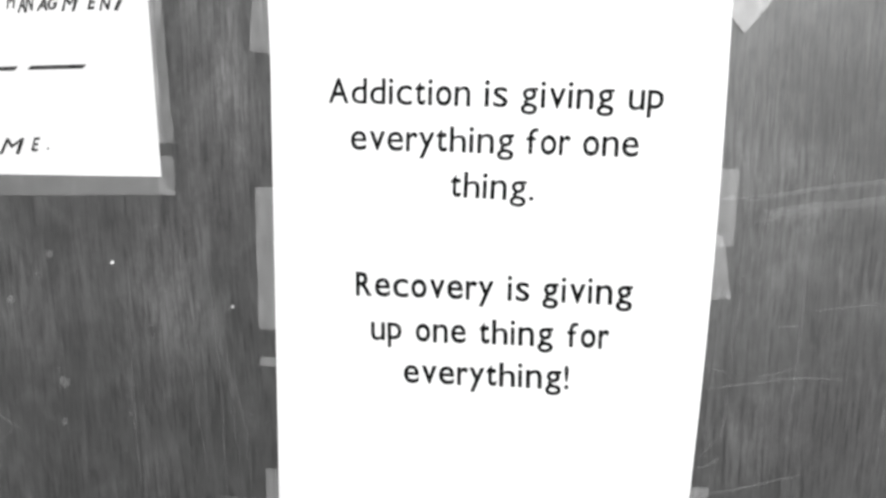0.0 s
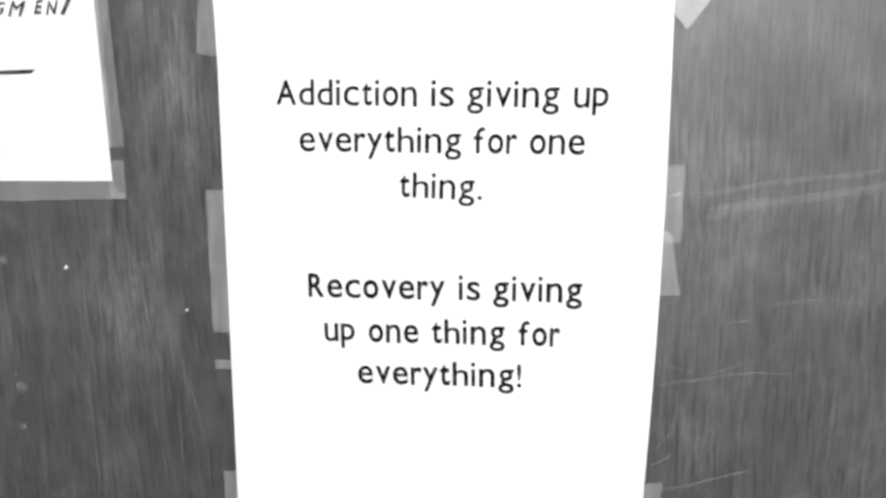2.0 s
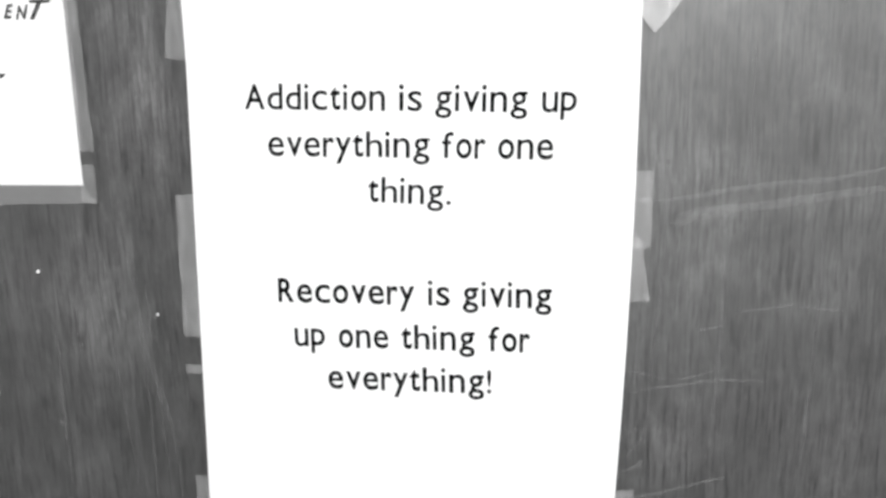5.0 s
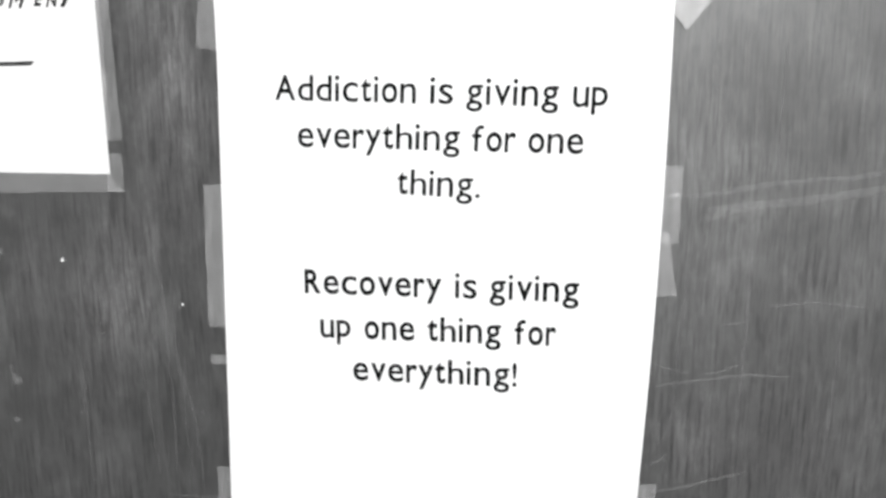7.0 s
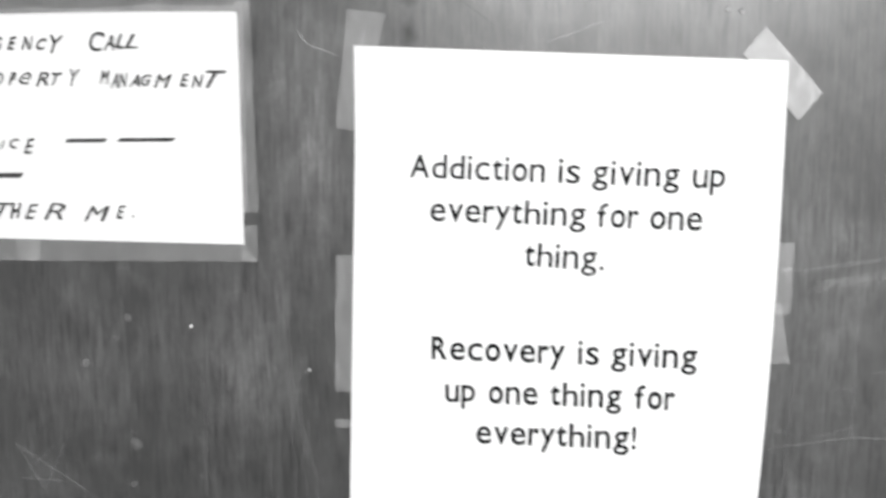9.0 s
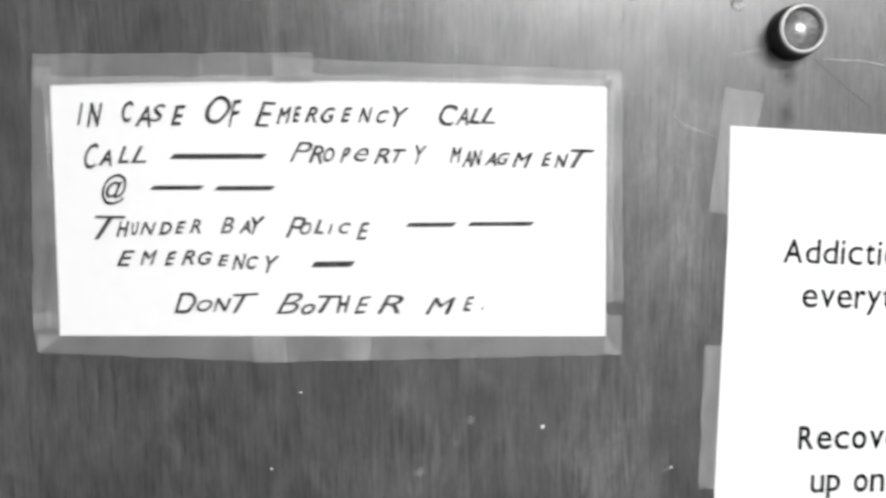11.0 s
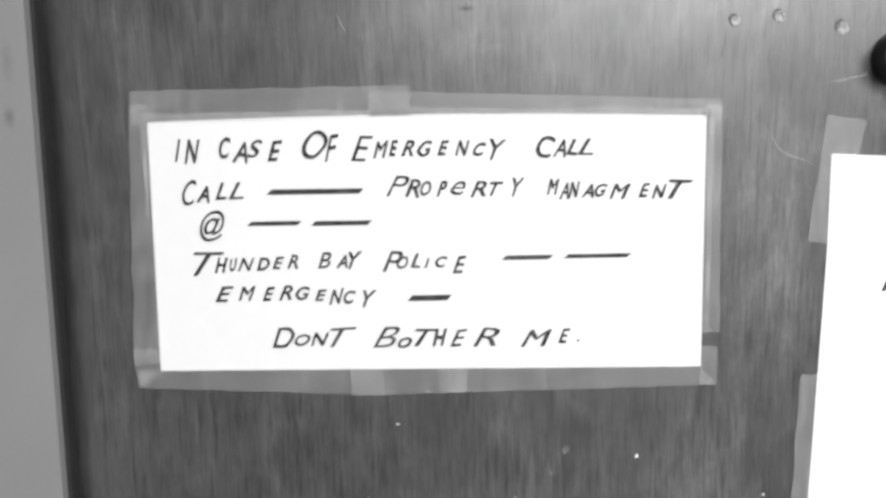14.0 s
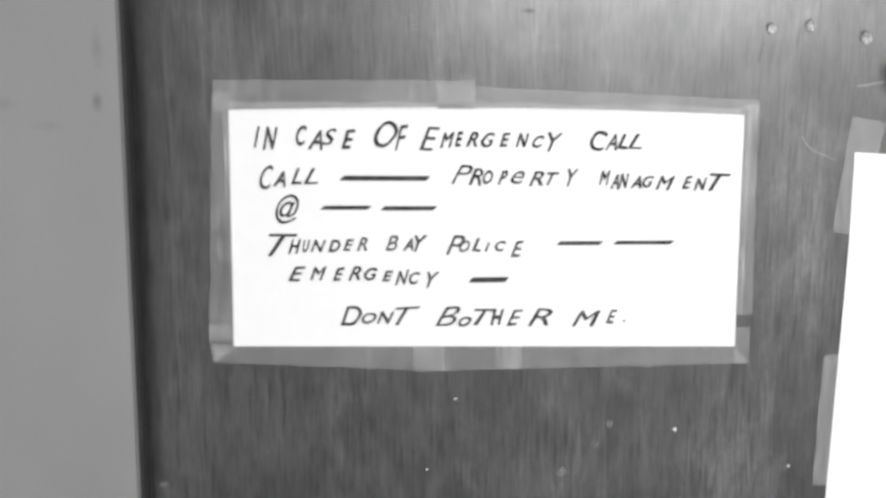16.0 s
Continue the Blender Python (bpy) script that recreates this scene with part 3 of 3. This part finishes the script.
# line by line, each letter: left, right, foot and head (millimetres on the door); numbers and a name stand as plain bars
NOTE_LINES = (
    "I -414.1 -410.8 1506.1 1515.7; N -409.4 -402.5 1504.7 1515.8; C -393.6 -387.6 1506.7 1516.9; A -387.6 -380.7 1504.8 1514.5; S -380.6 -373.2 1507.0 1515.3; E -371.2 -364.0 1505.4 1514.8; O -355.3 -342.8 1506.3 1519.3; F -344.5 -337.7 1504.9 1517.4; E -332.2 -321.5 1505.0 1516.9; M -321.5 -314.5 1506.4 1514.2; E -314.2 -309.7 1507.0 1514.5; R -308.5 -301.8 1507.0 1514.5; G -300.7 -293.3 1507.0 1514.0; E -291.3 -285.4 1507.1 1514.1; N -282.8 -275.8 1507.1 1514.1; C -274.0 -267.8 1506.6 1513.0; Y -266.4 -258.1 1504.6 1514.4; C -243.9 -234.4 1505.3 1515.9; A -235.8 -229.5 1505.8 1514.3; L -229.3 -223.8 1506.7 1514.3; L -223.8 -215.8 1506.7 1514.3",
    "C -411.7 -404.5 1485.2 1496.4; A -405.1 -399.0 1486.6 1494.1; L -396.2 -390.9 1488.0 1495.6; L -390.3 -382.8 1488.0 1495.6; - -371.1 -327.6 1485.8 1495.9; P -316.0 -304.6 1488.1 1498.0; R -306.9 -299.3 1487.6 1496.0; O -299.8 -294.1 1488.1 1495.2; P -291.9 -286.5 1487.6 1495.2; e -285.0 -277.9 1488.2 1494.7; R -275.6 -267.6 1487.3 1494.7; T -266.5 -259.6 1487.6 1494.4; Y -255.6 -249.3 1486.8 1496.2; M -238.4 -232.6 1487.7 1495.4; A -232.6 -228.0 1485.4 1493.9; N -228.0 -222.5 1486.0 1494.0; A -221.9 -215.8 1486.0 1492.5; G -215.3 -208.9 1486.6 1492.6; M -208.0 -197.8 1485.4 1492.6; E -193.5 -187.7 1486.0 1492.6; N -186.8 -179.8 1485.4 1491.8; T -178.9 -166.7 1484.9 1494.1",
    "@ -403.9 -392.7 1468.2 1482.4; - -381.0 -357.4 1471.9 1480.1; - -350.9 -324.0 1471.1 1480.2",
    "T -408.1 -393.5 1451.7 1462.6; H -398.3 -391.9 1452.6 1460.3; U -391.3 -387.4 1453.4 1459.7; N -387.1 -379.5 1453.4 1459.7; D -378.6 -372.1 1453.4 1459.7; E -371.0 -365.3 1453.9 1460.2; R -363.9 -358.3 1453.9 1461.1; B -349.5 -342.7 1453.9 1461.9; A -340.7 -335.3 1453.9 1460.5; Y -335.0 -327.9 1453.3 1461.9; P -318.4 -308.4 1451.5 1461.9; O -311.6 -305.9 1453.2 1459.0; L -305.0 -300.1 1453.2 1460.4; I -298.4 -295.5 1453.2 1458.1; C -293.2 -286.9 1453.2 1459.0; E -284.6 -277.7 1450.3 1458.7; - -259.5 -236.3 1453.1 1461.8; - -229.0 -197.5 1453.6 1461.7",
    "E -398.8 -389.7 1438.7 1446.2; M -387.5 -379.5 1439.0 1446.2; E -376.4 -370.2 1438.7 1445.3; R -368.5 -361.9 1438.9 1445.9; G -360.5 -353.4 1438.9 1445.3; E -351.4 -345.4 1438.0 1443.8; N -344.3 -337.5 1436.5 1443.8; C -337.5 -331.5 1436.5 1442.9; Y -328.6 -321.4 1434.4 1442.8; - -305.6 -286.3 1432.8 1444.2",
    "D -372.4 -361.8 1415.6 1425.5; o -361.8 -354.1 1416.1 1422.0; N -354.1 -345.2 1416.1 1422.5; T -344.6 -331.6 1415.4 1424.8; B -323.9 -311.2 1414.4 1424.7; o -312.0 -304.8 1414.0 1419.3; T -303.6 -291.7 1414.3 1423.1; H -294.9 -287.7 1414.2 1423.1; E -286.2 -277.5 1414.2 1422.1; R -275.1 -261.7 1413.8 1423.0; M -250.8 -235.6 1413.0 1421.3; E -232.6 -226.4 1414.4 1421.6; . -223.2 -222.0 1415.0 1416.2",
)
NOTE_FRONT, PEN_WIDE = 0.0009, 0.00124
pen = random.Random(11)
for text in NOTE_LINES:
    for item in text.split("; "):
        ch, *box_mm = item.split()
        x0, x1, z0, z1 = (float(v) / 1000 for v in box_mm)
        width, height = x1 - x0, z1 - z0
        bm = bmesh.new()
        if ch == "-":
            mid, half, lean = z0 + height * 0.5, height * 0.12, 0.0012
            quad = [Vector((x0 - lean, mid - half)), Vector((x1 - lean, mid - half)), Vector((x1 + lean, mid + half)), Vector((x0 + lean, mid + half))]
            raised(bm, quad, [(0, 1, 2, 3)], lambda x, z: NOTE_FRONT)
            part("ink_bar", bm, ink_pen, note, "dark ink bar")
            continue
        bare, _ = glyphs(ch, shear=0.4)
        span_x, span_y = (max(v) - min(v) for v in ([p.x for p in bare], [p.y for p in bare]))
        scale = math.sqrt(max(width / max(span_x, 0.08), 0.004) * height / span_y)
        scale = max(scale, 0.85 * width / max(span_x, 0.08))
        pts, faces = glyphs(ch, shear=0.4, thin=0.0 if ch in "MN@" else max(-0.024, min(0.03, (PEN_WIDE * pen.uniform(0.82, 1.12) / scale - 0.075) / 2)))
        lx0, lx1, ly0, ly1 = min(p.x for p in pts), max(p.x for p in pts), min(p.y for p in pts), max(p.y for p in pts)
        seed, tilt = pen.uniform(0, 90), pen.uniform(-0.06, 0.06)
        placed = []
        for p in pts:
            u, v = (p.x - lx0) / (lx1 - lx0), (p.y - ly0) / (ly1 - ly0)
            sway = Vector((u * 1.7, v * 1.7, seed))
            u, v = u + 0.07 * noise.noise(sway), v + 0.07 * noise.noise(sway + Vector((9, 4, 2))) + tilt * (u - 0.5)
            placed.append(Vector((x0 + u * width, z0 + v * height)))
        for k in (-1, 0, 1) if ch in "MN@" else (0,):
            raised(bm, [p + Vector((0.0002, 0.0001)) * k for p in placed], faces, lambda x, z: NOTE_FRONT, 0.00008 + 0.00001 * k)
        part("handwritten_letter", bm, ink_pen, note)

# ---------------------------------------------------------------- tape
G1, G2 = "tape round the handwritten note", "tape round the printed sheet"
CLEAR = "clear sticky tape strip along the edge of the handwritten note"
top_tape = tape(((-433, 1538), (-304, 1540), (-304, 1526), (-433, 1523)), 1, film_thin, CLEAR, G1, seed=1)
tape(((-323, 1537.6), (-153.6, 1532.4), (-153.6, 1523), (-323, 1526)), 2, film_thin, CLEAR, G1, 0.3, seed=2)
tape(((-433.5, 1532), (-425, 1532), (-425.6, 1409), (-438.5, 1409)), 3, film_thin, CLEAR, G1, seed=3)
tape(((-161.2, 1530), (-153.4, 1530), (-151.4, 1418), (-160.6, 1418)), 3, film_thin, CLEAR, G1, 0.3, seed=4)
tape(((-438.5, 1416.5), (-426, 1416.5), (-426, 1404), (-437, 1397.5)), 4, film_thin, CLEAR, G1, seed=8)
tape(((-437, 1406.4), (-319, 1403.6), (-319, 1390.2), (-437, 1397.4)), 1, film_thin, CLEAR, G1, seed=5)
tape(((-335, 1403.8), (-278, 1403), (-278, 1390.8), (-335, 1390.4)), 2, film_thin, CLEAR, G1, seed=6)
tape(((-291, 1403), (-160, 1401), (-152, 1391), (-291, 1390.6)), 4, film_thin, CLEAR, G1, seed=7)
tape(((-160.2, 1411), (-152, 1411), (-151.8, 1391.2), (-161, 1391.5)), 5, film_thin, CLEAR, G1, seed=9)


def bubble(corners, seed):
    """Air under the tape where it steps down off the paper's edge."""
    def depth(u, v):
        return 0.0017 + 0.0003 * noise.noise(Vector((u * 9, v, seed)))

    def wavy(u, v):
        return (0.0, (1 - v) * 1.2 * noise.noise(Vector((u * 7, seed, 2)))) if corners[1][0] - corners[0][0] > 30 else (u * 1.0 * noise.noise(Vector((v * 5, seed, 2))), 0.0)

    part("air_bubble", patch(corners, 40, 10, 0.0001, depth, wavy), film_thick, top_tape, "pale lifted edge of the tape", smooth=True)


bubble(((-427, 1527.5), (-300, 1529.6), (-300, 1526), (-427, 1523.5)), 1.5)
bubble(((-300, 1529.2), (-158, 1528.6), (-158, 1524.8), (-300, 1526)), 4.5)
bubble(((-160.4, 1524), (-157.4, 1524), (-157.2, 1418), (-159.4, 1418)), 7.5)
bubble(((-428.6, 1526), (-426.0, 1526), (-426.2, 1480), (-428.2, 1480)), 9.5)

HAZY = "frosted sticky tape strip holding the printed sheet"
tape(((-100.8, 1524.6), (-80.5, 1521.8), (-95, 1461), (-108, 1463)), 1, film_thick, HAZY, G2, 0.3, seed=11)
tape(((-108.4, 1394.5), (-95, 1395), (-96, 1319), (-110.2, 1319.5)), 2, film_thick, HAZY, G2, 0.5, seed=12)
tape(((-110.2, 1304), (-98, 1304), (-98, 1299), (-110.2, 1299)), 2, film_thick, HAZY, G2, 0.3, seed=13)
tape(((-110.2, 1240), (-100, 1241), (-100, 1205), (-110.8, 1205)), 2, film_thick, HAZY, G2, 0.3, seed=14)
tape(((111.8, 1511.2), (140.2, 1478.4), (128.8, 1464.6), (100.8, 1498)), 2, film_crumpled, "crumpled frosted tape across the printed sheet's corner", G2, 1.0, seed=15, off=(0.0009, 0.0009, 0.0012, 0.0012))
tape(((118, 1403), (130.2, 1403), (129.8, 1366), (117, 1366)), 1, film_thick, HAZY, G2, 0.5, 16, (0.0026, 0.0004, 0.0004, 0.0028))
tape(((117, 1374), (125, 1371), (129.8, 1340.5), (117, 1340)), 2, film_thick, "folded frosted tape end on the printed sheet", G2, 0.5, 17, (0.0028, 0.0008, 0.0005, 0.0028))
tape(((110, 1242), (124.5, 1242.5), (123, 1205), (109, 1205)), 2, film_thick, HAZY, G2, 0.3, 18, (0.002, 0.0004, 0.0004, 0.002))
